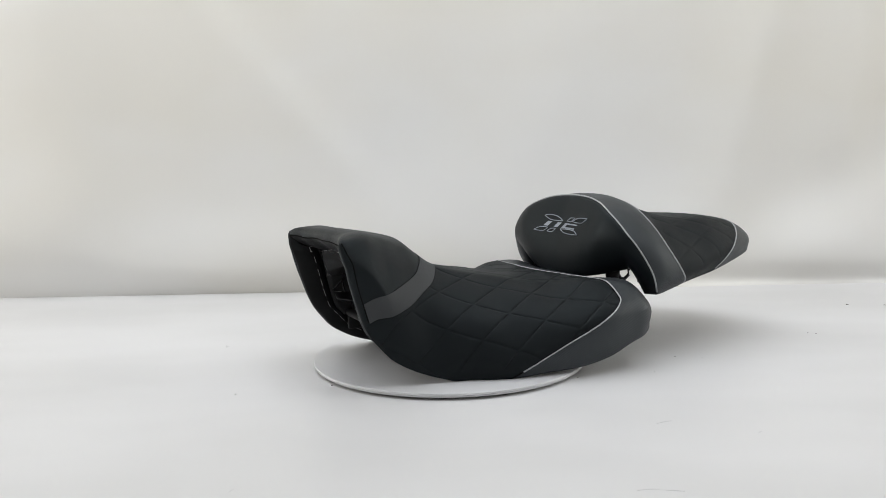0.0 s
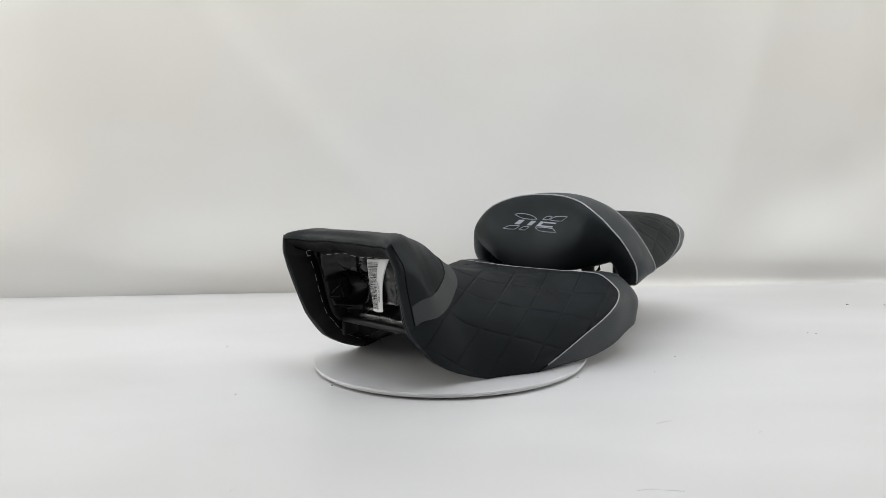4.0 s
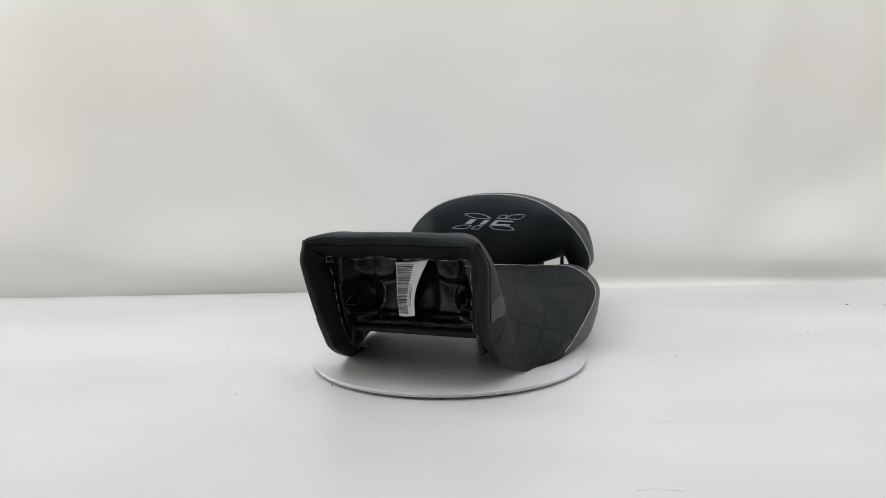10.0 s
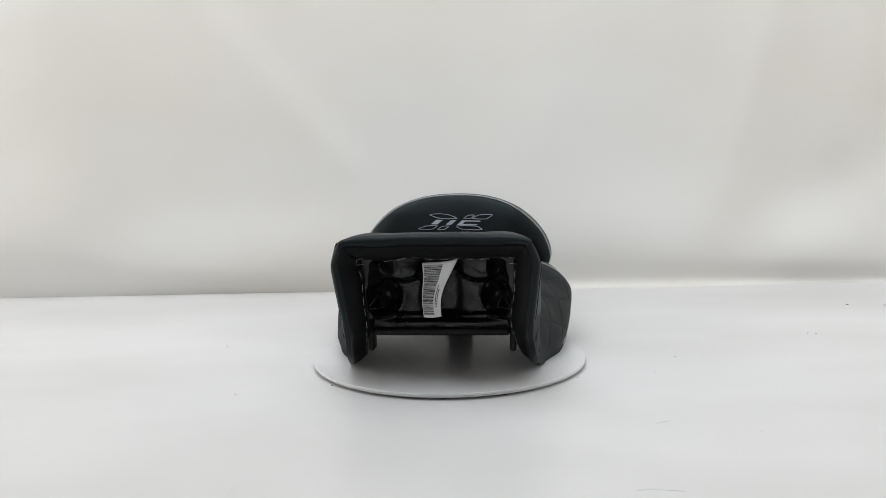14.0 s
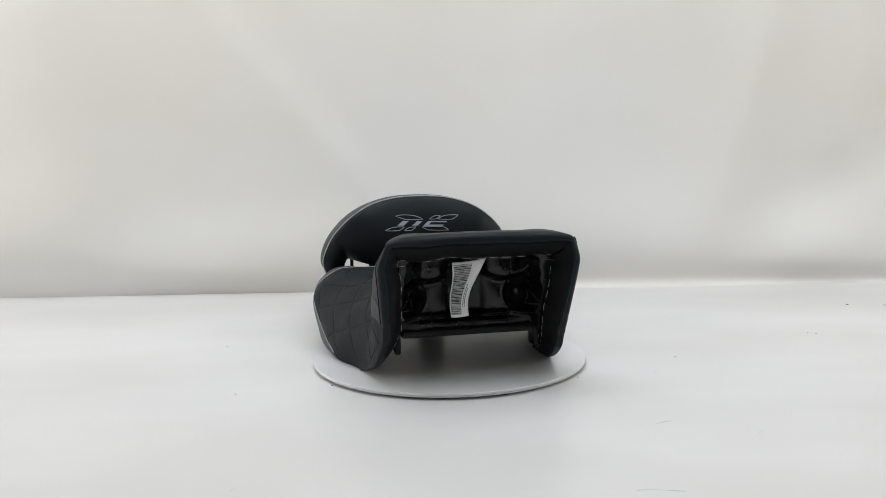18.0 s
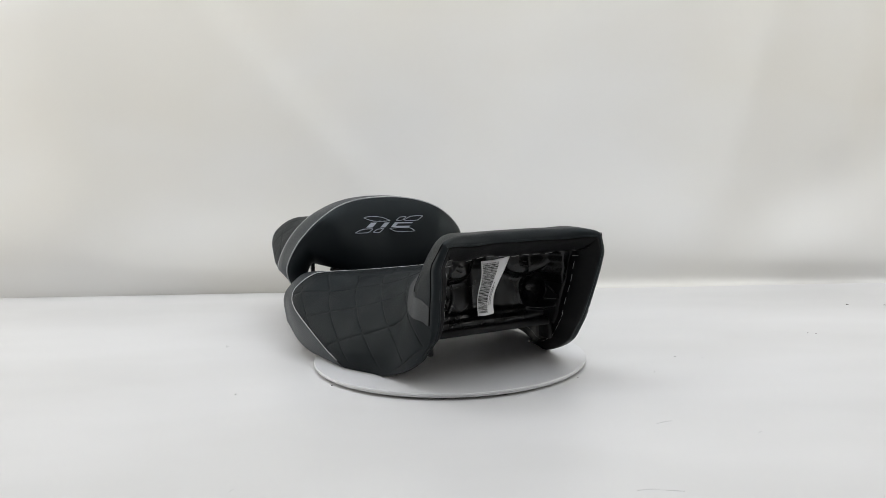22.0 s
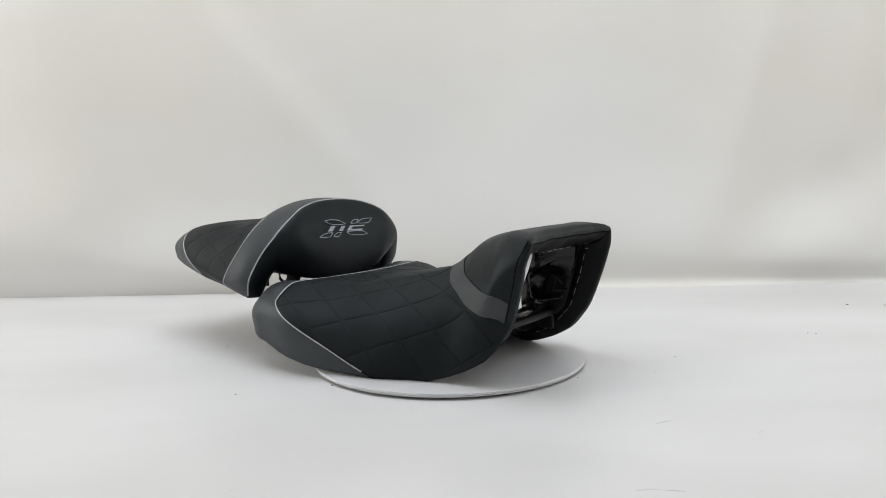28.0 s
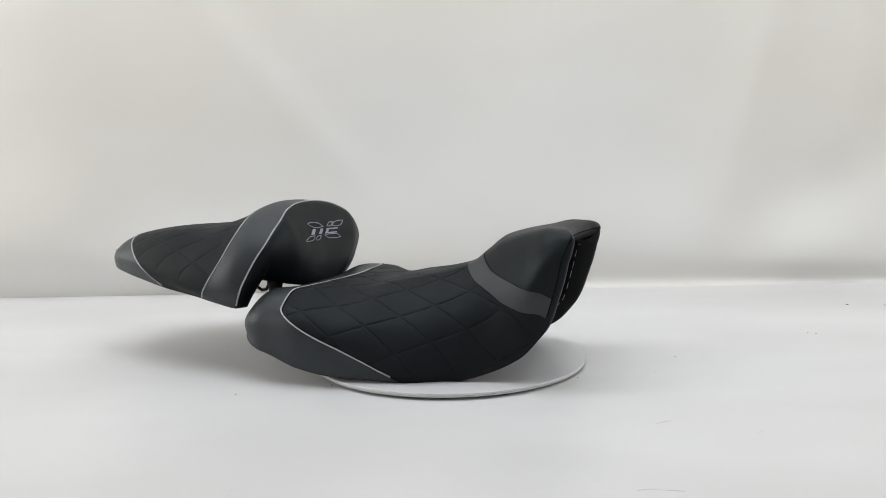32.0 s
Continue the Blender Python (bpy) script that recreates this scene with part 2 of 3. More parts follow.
def quilt_relief(P, first, second, deep=0.0013, width=0.0010, puff=0.00035):
    """Relief of diamond quilting: stitched grooves where two families of planes cut the surface, swelling between.
    first, second: factors of length, side distance and height, and a constant; whole numbers are grooves."""
    n = grid_normals(P)
    side = np.sign(P[..., 0] + 1e-9)
    d = []
    for a, b, c, k in (first, second):
        f = a * P[..., 1] + b * np.abs(P[..., 0]) + c * P[..., 2] + k
        g = np.stack([b * side, a + 0 * side, c + 0 * side], -1)
        g = g - n * (g * n).sum(-1, keepdims=True)
        d.append(np.abs(f - np.round(f)) / np.maximum(np.linalg.norm(g, axis=-1), 6.0))
    dp, dq = d
    near = np.exp(-((dp ** 2 + dq ** 2) / 0.0042 ** 2))
    groove = np.maximum(np.exp(-(dp / width) ** 2), np.exp(-(dq / width) ** 2)) * (0.70 - 0.55 * near)
    swell = np.minimum(np.minimum(dp, dq) / 0.011, 1)
    return puff * (swell * (2 - swell)) - deep * groove


# ------------------------------------------------------------------ the studio
# shallow folds of the cloth: from x, z to x, z; depth; half width
FOLDS = [(-0.62, 0.74, -0.20, 0.26, -0.006, 0.045), (-0.53, 0.74, -0.10, 0.26, 0.008, 0.085), (0.82, 0.85, 0.64, 0.18, -0.009, 0.055),
         (0.68, 0.85, 0.50, 0.20, 0.009, 0.10), (-1.15, 0.10, -0.80, 0.05, 0.006, 0.05), (0.80, 0.06, 1.12, 0.26, -0.009, 0.07), (0.70, 0.10, 1.05, 0.36, 0.006, 0.09),
         (0.35, 0.75, 0.22, 0.30, -0.005, 0.07), (-0.95, 0.7, -0.85, 0.2, -0.010, 0.10), (1.00, 0.8, 0.93, 0.3, -0.012, 0.05), (0.10, 0.80, 0.02, 0.35, 0.005, 0.10)]


def setting():
    # floor sheet
    bm = box_bm(-3.0, -3.0, -0.02, 3.0, 0.70, FLOOR, 0)
    fl = part("floor", bm, FLOOR_WHITE, None)
    tagged(fl, "glossy white paper sheet covering the studio floor", "floor", kind="structure")
    # backdrop cloth with soft folds
    nx, nz = 300, 130
    xs, zs = np.linspace(-3.0, 3.0, nx), FLOOR - 0.004 + 2.4 * np.linspace(0, 1, nz) ** 1.5
    X, Z = np.meshgrid(xs, zs, indexing="ij")
    Y = 0.652 + 0.012 * np.sin(X * 2.3 + Z * 1.1 + 0.5) * np.clip(Z * 2, 0, 1)
    for x0, z0, x1, z1, amp, wide in FOLDS:
        d = np.array([x1 - x0, z1 - z0])
        d /= np.linalg.norm(d)
        across = (X - x0) * d[1] - (Z - z0) * d[0]
        along = ((X - x0) * d[0] + (Z - z0) * d[1]) / math.hypot(x1 - x0, z1 - z0)
        Y += amp * np.exp(-(across / wide) ** 2) * np.exp(-np.clip(np.abs(along - 0.5) - 0.4, 0, 9) ** 2 / 0.03)
    Y += 0.004 * np.sin(X * 7.1 + 2.0 * np.sin(Z * 5 + X)) * np.exp(-((Z - 0.1) / 0.12) ** 2)
    # the slack cloth sags forward over its foot and is tucked in below, more so near the two sides
    sag = 0.019 + 0.016 * np.exp(-((X + 0.95) / 0.3) ** 2) + 0.012 * np.exp(-((X - 0.95) / 0.28) ** 2) + 0.003 * np.sin(X * 9.0)
    belly = 0.085 + 0.035 * np.exp(-((X + 1.0) / 0.25) ** 2) + 0.02 * np.sin(X * 4.3 + 0.6)
    zz = np.clip(Z, 0, 9) / belly
    Y -= sag * np.where(zz < 1, np.sin(zz * math.pi / 2), np.exp(-((zz - 1) / 1.6) ** 2))
    # its hem runs out in a small rounded lip on the sheet
    Y -= 0.024 * np.exp(-np.clip(Z, 0, 9) / 0.010) * np.clip((X + 0.05) / 0.35, 0.0, 1)
    ob = shell("wall_back", np.stack([X, Y, Z], -1), CLOTH, None, 0.006, flip=False)
    tagged(ob, "white fabric backdrop hanging with soft shallow folds", "backdrop", kind="structure")
    # unseen room shell, added; its dark front wall cuts frontal light
    for name, b in (("wall_left", (-3.1, -3.0, 0, -3.0, 0.75, 2.4)), ("wall_right", (3.0, -3.0, 0, 3.1, 0.75, 2.4)), ("wall_front", (-3.1, -3.1, 0, 3.1, -3.0, 2.4)), ("ceiling", (-3.1, -3.1, 2.4, 3.1, 0.8, 2.5))):
        tagged(part(name, box_bm(*b), FRONT_ABSORBER if name == "wall_front" else PLASTER, None), "unseen dark grey wall added to cut frontal light" if name == "wall_front" else "unseen plain white surface added to close the studio", "ceiling" if name == "ceiling" else "wall", kind="structure")


setting()

# ------------------------------------------------------------------ crumbs on the sheet
def crumbs():
    rng = random.Random(7)
    spots = [(0.333, -0.012, 1.6), (0.597, 0.125, 1.7), (0.608, 0.12, 1.2), (-0.369, 0.109, 1.5),
             (-0.275, -0.159, 1.5), (-0.157, -0.1265, 2.0), (0.171, -0.112, 1.6), (0.37, -0.02, 1.0), (0.28, -0.09, 1.0)]
    for x, y, mm in spots:
        bm = bmesh.new()
        bmesh.ops.create_icosphere(bm, subdivisions=1, radius=mm * 0.00075)
        for v in bm.verts:
            v.co = V3((v.co.x * rng.uniform(0.8, 1.5), v.co.y * rng.uniform(0.5, 0.9), v.co.z * rng.uniform(0.3, 0.6)))
        drop = min(v.co.z for v in bm.verts)
        for v in bm.verts:
            v.co.z -= drop
        ob = part("crumb", bm, CRUMB, None)
        ob.matrix_world = pose(x, y, FLOOR, 0, 0, rng.uniform(0, 180))
        tagged(ob, "tiny dark crumb of dirt lying on the white sheet", "crumb", group="crumbs on the sheet")


crumbs()


def fibres():
    """Two curled dark fibres and a few faint grey scuffs on the sheet."""
    for x, y, turn, size in ((0.795, 0.364, 25, 0.0062), (0.862, 0.351, -30, 0.0048)):
        pts = [(size * (k / 8 - 0.5), 0.25 * size * math.sin(k * 0.9), 0.0006 + 0.0007 * math.sin(k / 8 * math.pi)) for k in range(9)]
        ob = tube("fibre", pts, 0.0006, CRUMB, None, sides=6)
        ob.matrix_world = pose(x, y, FLOOR, 0, 0, turn)
        tagged(ob, "short curled dark fibre lying on the white sheet", "fibre", group="fibres on the sheet")
    for x, y, turn, length, width in ((0.233, -0.289, 24, 0.022, 0.0012), (0.170, -0.4555, 4, 0.020, 0.0014), (0.192, -0.4585, -8, 0.016, 0.0018), (0.324, -0.323, 40, 0.008, 0.0012), (-0.196, -0.442, 60, 0.006, 0.0012), (-0.365, 0.105, 50, 0.010, 0.0012)):
        n, verts = 10, []
        for k in range(n + 1):
            a = k / n
            w = width * math.sin(math.pi * (0.06 + 0.88 * a)) * (0.7 + 0.3 * math.sin(9 * a + x * 40))
            bend = 0.08 * length * math.sin(3 * a)
            verts += [(length * (a - 0.5), bend - w / 2, 0.0), (length * (a - 0.5), bend + w / 2, 0.0)]
        verts += [(a, b, 0.0002) for a, b, _ in verts]
        m = 2 * (n + 1)
        faces = []
        for k in range(n):
            a = 2 * k
            faces += [(a + m, a + 2 + m, a + 3 + m, a + 1 + m), (a, a + 1, a + 3, a + 2), (a, a + 2, a + 2 + m, a + m), (a + 1, a + 1 + m, a + 3 + m, a + 3)]
        faces += [(0, m, m + 1, 1), (2 * n, 2 * n + 1, 2 * n + 1 + m, 2 * n + m)]
        ob = piece("scuff_mark", verts, faces, SCUFF, None, smooth=False)
        ob.matrix_world = pose(x, y, FLOOR, 0, 0, turn)
        tagged(ob, "faint thin grey scuff on the white sheet", "scuff mark", group="scuffs on the sheet")


fibres()


# ------------------------------------------------------------------ turntable
def turntable():
    root = tagged(new("turntable"), "thin round white turntable disc on the floor", "turntable")
    prof = [(0.0, 0.0), (0.1975, 0.0), (0.1985, 0.0006), (0.1985, 0.0020), (0.1972, 0.0023), (0.1972, 0.0027), (0.2, 0.0030), (0.2, 0.0050), (0.1994, 0.0058), (0.0, 0.0058)]
    n = 160
    verts, faces = [], []
    for r, z in prof:
        for k in range(n):
            a = 2 * math.pi * k / n
            verts.append((r * math.cos(a), r * math.sin(a), DISC_TOP - 0.0058 + z))
    for i in range(1, len(prof) - 2):
        for k in range(n):
            faces.append((i * n + k, i * n + (k + 1) % n, (i + 1) * n + (k + 1) % n, (i + 1) * n + k))
    faces.append(tuple(n + k for k in range(n))[::-1])
    faces.append(tuple((len(prof) - 2) * n + k for k in range(n)))
    piece("disc", verts, faces, DISC_WHITE, root, smooth=False)
    part("base_ring", cyl_bm((0, 0, 0), (0, 0, DISC_TOP - 0.0058), 0.185, 96), RUBBER, root, "black base under the disc")
    return root


# ------------------------------------------------------------------ rider seat
def quilt_threads(name, P, families, parent):
    """Sunk dark threads along the quilting: short dashes, thickest beside the flat crossings."""
    n = grid_normals(P)
    n = n * np.sign((n[..., 2:] + 0.2) + 1e-9)
    val = [a * P[..., 1] + b * np.abs(P[..., 0]) + c * P[..., 2] + k for a, b, c, k in families]
    rng = random.Random(11)
    verts, faces = [], []

    def dash(p, q, up, r):
        d = q - p
        size = np.linalg.norm(d)
        if size < 1e-5 or size > 0.02:
            return
        side = np.cross(up, d / size)
        side /= np.linalg.norm(side) + 1e-9
        k = len(verts)
        for base in (p, q):
            for a, b in ((-1, 0), (0, 0.8), (1, 0), (0, -0.8)):
                verts.append(base + r * (a * side + b * up))
        faces.extend([(k + i, k + (i + 1) % 4, k + 4 + (i + 1) % 4, k + 4 + i) for i in range(4)])
        faces.extend([(k + 3, k + 2, k + 1, k), (k + 4, k + 5, k + 6, k + 7)])

    for f, g in ((val[0], val[1]), (val[1], val[0])):
        for level in range(int(math.floor(f.min())), int(math.ceil(f.max())) + 1):
            line = []
            for j in range(P.shape[1]):
                col = f[:, j] - level
                hit = np.nonzero(col[:-1] * col[1:] < 0)[0]
                for i in hit[:1]:
                    w = col[i] / (col[i] - col[i + 1])
                    mix = lambda A: A[i, j] * (1 - w) + A[i + 1, j] * w
                    line.append((j, mix(P), mix(n), mix(g)))
            k = 0
            while k + 3 < len(line):
                j0, p, up, away = line[k]
                j1, q, _, _ = line[k + 3]
                off = abs(away - round(away))
                if j1 - j0 == 3 and off > 0.03 and (off < 0.2 or rng.random() < 0.25):
                    knot = off < 0.075
                    dash(p - up * 0.0007, q - up * 0.0007, up, 0.0006 if knot else 0.00036)
                k += 2 if off < 0.09 else 4
    return tagged(piece(name, verts, faces, QUILT_THREAD, parent, smooth=False), "dark quilting thread", kind="stuff")


# length, crown z, shoulder u z, widest u z, lower edge u z
RIDER = [(-0.215, 0.1915, 0.1180, 0.1880, 0.1246, 0.1620, 0.0985, 0.0370),
         (-0.170, 0.1955, 0.0995, 0.1926, 0.1288, 0.1396, 0.1115, 0.0276),
         (-0.140, 0.1917, 0.0830, 0.1842, 0.1282, 0.0947, 0.1210, 0.0106),
         (-0.100, 0.1829, 0.0671, 0.1687, 0.1265, 0.0562, 0.1300, 0.0035),
         (-0.050, 0.1446, 0.0589, 0.1391, 0.1443, 0.0334, 0.1396, 0.0002),
         (0.000, 0.1302, 0.0620, 0.1257, 0.1669, 0.0282, 0.1613, 0.0002),
         (0.050, 0.1214, 0.0779, 0.1172, 0.1785, 0.0419, 0.1753, 0.0045),
         (0.100, 0.1146, 0.1030, 0.1071, 0.1874, 0.0573, 0.1826, 0.0070),
         (0.150, 0.1145, 0.1325, 0.1133, 0.1942, 0.0684, 0.1862, 0.0158),
         (0.200, 0.1073, 0.1506, 0.1121, 0.1898, 0.0723, 0.1868, 0.0345),
         (0.250, 0.0994, 0.1475, 0.0971, 0.1935, 0.0691, 0.1850, 0.0440),
         (0.310, 0.0922, 0.1516, 0.0883, 0.1991, 0.0670, 0.1922, 0.0461)]
R_PIPE = ease_curve([0.1523, 0.1548, 0.1624, 0.1616, 0.1742, 0.1732, 0.0806, 0.0049])
R_STRAP_REAR = ease_curve([-0.0468, -0.0484, -0.0668, -0.1080, -0.1735, -0.198])
R_STRAP_FRONT = ease_curve([-0.0716, -0.0726, -0.0905, -0.1449, -0.2128, -0.2705])
FRONT_EDGE = ease_curve([-0.190, -0.191, -0.1965, -0.2052, -0.1992, -0.1880, -0.1705, -0.0775])
R_FRONT = lambda s: FRONT_EDGE(s) - 0.0004 - 0.0012 * smooth_step(np.abs(s), 0.40, 0.55) + 0.014 * np.clip((np.abs(s) - 0.935) / 0.065, 0, 1) ** 2


def roll_over(P, n, depth, s):
    """Lets a cover's edge turn down in a quarter round, wider along the top; depth is the distance behind the edge."""
    radius = 0.0062 + 0.0043 * (1 - smooth_step(np.abs(s), 0.26, 0.42))
    d = np.clip(depth / radius, 0, 1)
    return P - n * (radius * (1 - np.sqrt(np.clip(1 - (1 - d) ** 2, 0, 1))))[..., None]


def rim_rows(edge, s, steps):
    """Rows that turn from the cover's rolled front edge into the opening: pairs of inset and setback."""
    tang = np.gradient(edge, axis=0)
    n_in = np.stack([tang[:, 2], 0 * s, -tang[:, 0]], 1)
    n_in /= np.linalg.norm(n_in, axis=1, keepdims=True)
    # soften the corner so that the inset rows stay even
    for _ in range(100):
        n_in[1:-1] = (n_in[:-2] + 2 * n_in[1:-1] + n_in[2:]) / 4
    n_in /= np.linalg.norm(n_in, axis=1, keepdims=True)
    low = np.clip((np.abs(s) - 0.60) / 0.36, 0, 1)
    rows = []
    for inset, back in steps:
        # the padding is pulled in unevenly by its hand-sewn edge
        wave = 0.0011 * np.sin(s * 17.0 + 0.6) + 0.0008 * np.sin(s * 31.0 + 2.0)
        p = edge + n_in * (inset * (0.95 - 0.22 * low) + wave * np.clip(inset / 0.01, 0, 1))[:, None]
        p[:, 1] += back * (1 - 0.3 * low) - 0.004 * low * math.sin(math.pi * min(inset / 0.018, 1))
        p[:, 2] += 0.85 * inset * np.clip((np.abs(s) - 0.84) / 0.16, 0, 1)
        rows.append(p)
    return np.array(rows)


RIM = [(0.0, 0.0), (0.0012, 0.0001), (0.0030, 0.0008), (0.0052, 0.0022), (0.0072, 0.0038), (0.0092, 0.0058), (0.0112, 0.0080), (0.0136, 0.0106), (0.0160, 0.0136), (0.0184, 0.0170), (0.0206, 0.0212), (0.0224, 0.0260), (0.0242, 0.036)]


R_QUILT = ((-10.454, 11.221, -14.419, 0.804), (-11.59, -16.376, 12.665, 3.454))


def rider_seat():
    root = tagged(new("rider_seat"), "black quilted motorcycle rider seat with grey strap and piping", "motorcycle seat")
    F = Form(RIDER, -0.215, 0.2658, 0.20, 0.0585, 0.35, 0.15)
    strap_b = lambda s: np.maximum(R_STRAP_REAR(s), R_FRONT(s) + 0.003)
    over_b = lambda s: np.maximum(R_STRAP_REAR(s), R_FRONT(s) + 0.012)
    over_a = lambda s: np.maximum(R_STRAP_FRONT(s), R_FRONT(s) + 0.011)
    s = np.linspace(-1, 1, 201)
    a = np.linspace(0, 1, 110)[:, None] ** 2.0
    v = R_FRONT(s)[None] + (strap_b(s) - R_FRONT(s))[None] * a
    P = F.at(v, np.broadcast_to(s, v.shape))
    n = -grid_normals(P)
    P = roll_over(P, n, v - R_FRONT(s)[None], s[None])
    rim_edge, rim_s = P[0], s
    skin("front_cover", P, VINYL, root, label="smooth black vinyl front hump")
    v, s = F.patch(over_a, over_b, 97, 241, s_max=0.785)
    ribs = 0.0009 + 0.00010 * np.sin((v - R_STRAP_REAR(s)) * (2 * math.pi / 0.0017))
    skin("strap", F.at(v, s), STRAP, root, "dark grey ribbed webbing strap", ribs, 0.0022)
    v, s = F.patch(strap_b, R_PIPE, 290, 541)
    edge = np.clip(np.minimum(np.linspace(0, 1, 290), np.linspace(1, 0, 290)) / 0.03, 0, 1)[:, None]
    low = np.clip((0.965 - np.abs(s)) / 0.06, 0, 1)
    P = F.at(v, s)
    skin("quilted_cover", P, QUILT, root, label="black diamond-quilted vinyl cover",
         out=quilt_relief(P, *R_QUILT) * edge * low)
    quilt_threads("quilt_stitching", P[8:-8, 25:-25], R_QUILT, root)
    v, s = F.patch(R_PIPE, lambda s: F.end + 0 * s, 70, 161, ease=1.8)
    skin("rear_panel", F.at(v, s), CARBON, root, label="dark grey carbon-look vinyl rear panel")
    s = np.linspace(-0.97, 0.97, 160)
    tube("piping", F.at(R_PIPE(s), s), 0.0012, PIPE, root, "thin silver-grey piping")
    q = np.linspace(-0.94, 0.94, 160)
    tube("seam", F.at(R_PIPE(q) - 0.0026, q), 0.0007, DARK_THREAD, root)
    s = np.concatenate([np.linspace(-1, -0.965, 6)])
    for sg in (1, -1):
        tube("seam", F.at(R_PIPE(s), sg * s), 0.0008, DARK_THREAD, root)
    for fn, reach in ((over_a, 0.58), (over_b, 0.77)):
        q = np.linspace(-reach, reach, 90)
        tube("seam", F.at(fn(q), q), 0.0009, DARK_THREAD, root)
    # padded rim round the front opening, and its seam
    rows = rim_rows(rim_edge, rim_s, RIM)
    shell("front_edge", rows[:3], VINYL, root, 0.003)
    shell("front_rim", rows[2:], RIM_VINYL, root, 0.003, label="padded matt black rim of the front opening")
    tube("rim_seam", rows[2][58:-58], 0.0009, DARK_THREAD, root)
    for sg in (-1, 1):
        q = sg * np.linspace(0.43, 0.785, 50)
        tube("side_seam", F.at(R_FRONT(q) + 0.010 * np.clip((np.abs(q) - 0.40) / 0.12, 0, 1), q), 0.0008, DARK_THREAD, root)
    for sg in (-1, 1):
        for mat, v0, v1 in ((VINYL, -0.058, 0.002), (GREY, 0.004, 0.255)):
            v = np.linspace(v0, v1, 40)
            e = F.at(v, sg * np.ones_like(v))
            e[:, 0] -= sg * 0.0048
            e[:, 2] = np.maximum(e[:, 2] + 0.003, 0.0052)
            tube("hem", e, 0.0050, mat, root, sides=12)
    interior(F, rows, rim_s, root)
    return root


def interior(F, rim, s, root):
    inner = rim[-1]
    n = len(s)
    # moulded plastic wall of the seat base, seen through the opening
    us, zs = np.linspace(-0.096, 0.096, 230), np.linspace(0.060, 0.1635, 130)
    U, Z = np.meshgrid(us, zs, indexing="ij")
    A = np.abs(U)
    soft = lambda x, w: 1 / (1 + np.exp(-np.clip(x / w, -60, 60)))
    Y = -0.106 + 0 * U
    # ledge along the top that swells down into a dome on either side, with a shallow lit panel under each dome
    dome = np.clip(1 - ((A - 0.050) / 0.027) ** 2, 0, 1)
    lip = 0.143 - 0.016 * dome ** 0.6
    Y -= 0.010 * soft(Z - lip, 0.0022)
    Y -= 0.008 * dome * soft(Z - lip, 0.0024) * soft(0.158 - Z, 0.005)
    Y -= 0.0022 * soft(A - 0.027, 0.0026) * soft(0.066 - A, 0.0036) * soft(Z - 0.086, 0.0030) * soft(lip - 0.009 - Z, 0.0040)
    Y += 0.006 * soft(0.024 - A, 0.0030) * soft(Z - 0.082, 0.002)
    # stepped shelf along the foot
    Y -= 0.007 * soft(0.083 - Z, 0.0012) + 0.007 * soft(0.0745 - Z, 0.0012)
    # cheeks that slant forward to the rim, with a deep round bowl in each
    cheek = np.clip((A - 0.060) / 0.034, 0, 1)
    ring = np.hypot(A - 0.074, (Z - 0.106) * 0.85)
    Y -= 0.062 * cheek ** 1.2 * soft(Z - 0.080, 0.0025) * (1 - 0.85 * np.exp(-(ring / 0.0205) ** 6))
    Y += 0.016 * np.exp(-(ring / 0.013) ** 2)
    Y -= 0.0016 * np.exp(-((ring - 0.0225) / 0.0016) ** 2)
    Y -= 0.040 * np.exp(-np.clip(0.1630 - Z, 0, 1) / 0.0022)
    reach = np.interp(Z, [0.04, 0.06, 0.083, 0.112, 0.14, 0.166], [-0.118, -0.130, -0.143, -0.152, -0.160, -0.166])
    Y = np.maximum(Y, reach)
    Y += 0.0008 * np.sin(U * 150 + 40 * Z) * np.sin(Z * 130 + 1.0) + 0.0010 * np.sin(U * 75 - Z * 60)
    shell("base_wall", np.stack([U, Y, Z], -1), PLASTIC, root, 0.002, label="glossy black moulded plastic seat base")
    part("lower_beam", box_bm(-0.090, -0.130, 0.056, 0.090, -0.104, 0.066, 0.004, 3), DULL, root, smooth=True)
    for sg in (-1, 1):
        for u, z in ((0.049, 0.147), (0.051, 0.141)):
            part("vent_hole", cyl_bm((sg * u, -0.1312, z), (sg * u, -0.124, z), 0.0009, 10), RUBBER, root)
        tube("gusset_rib", [(sg * 0.0765, -0.1345, 0.1165), (sg * 0.0780, -0.1365, 0.106), (sg * 0.0745, -0.1345, 0.0955), (sg * 0.084, -0.1415, 0.0950), (sg * 0.0912, -0.1475, 0.0955)], 0.0009, PLASTIC, root, sides=6)
        tube("gusset_rib", [(sg * 0.0765, -0.1345, 0.1165), (sg * 0.084, -0.142, 0.107), (sg * 0.0915, -0.1475, 0.0965)], 0.0009, PLASTIC, root, sides=6)
        part("tab", box_bm(sg * 0.094 - 0.004, -0.125, 0.034, sg * 0.094 + 0.004, -0.100, 0.075, 0.003, 3), DULL, root, "black plastic locating tab", smooth=True)
    # lining that runs back from the rim's sides to the moulded wall
    for sg in (-1, 1):
        side = inner[(sg * s > 0.46) & (sg * s < 0.90)]
        back = np.stack([side + np.array([-sg * 0.0015 * k, 0.008 * k, 0.0]) for k in range(6)])
        shell("rim_lining", back, DULL, root, 0.002)
    # inside of the skirts and the underside of the base
    sv = np.linspace(0.62, 0.985, 24)
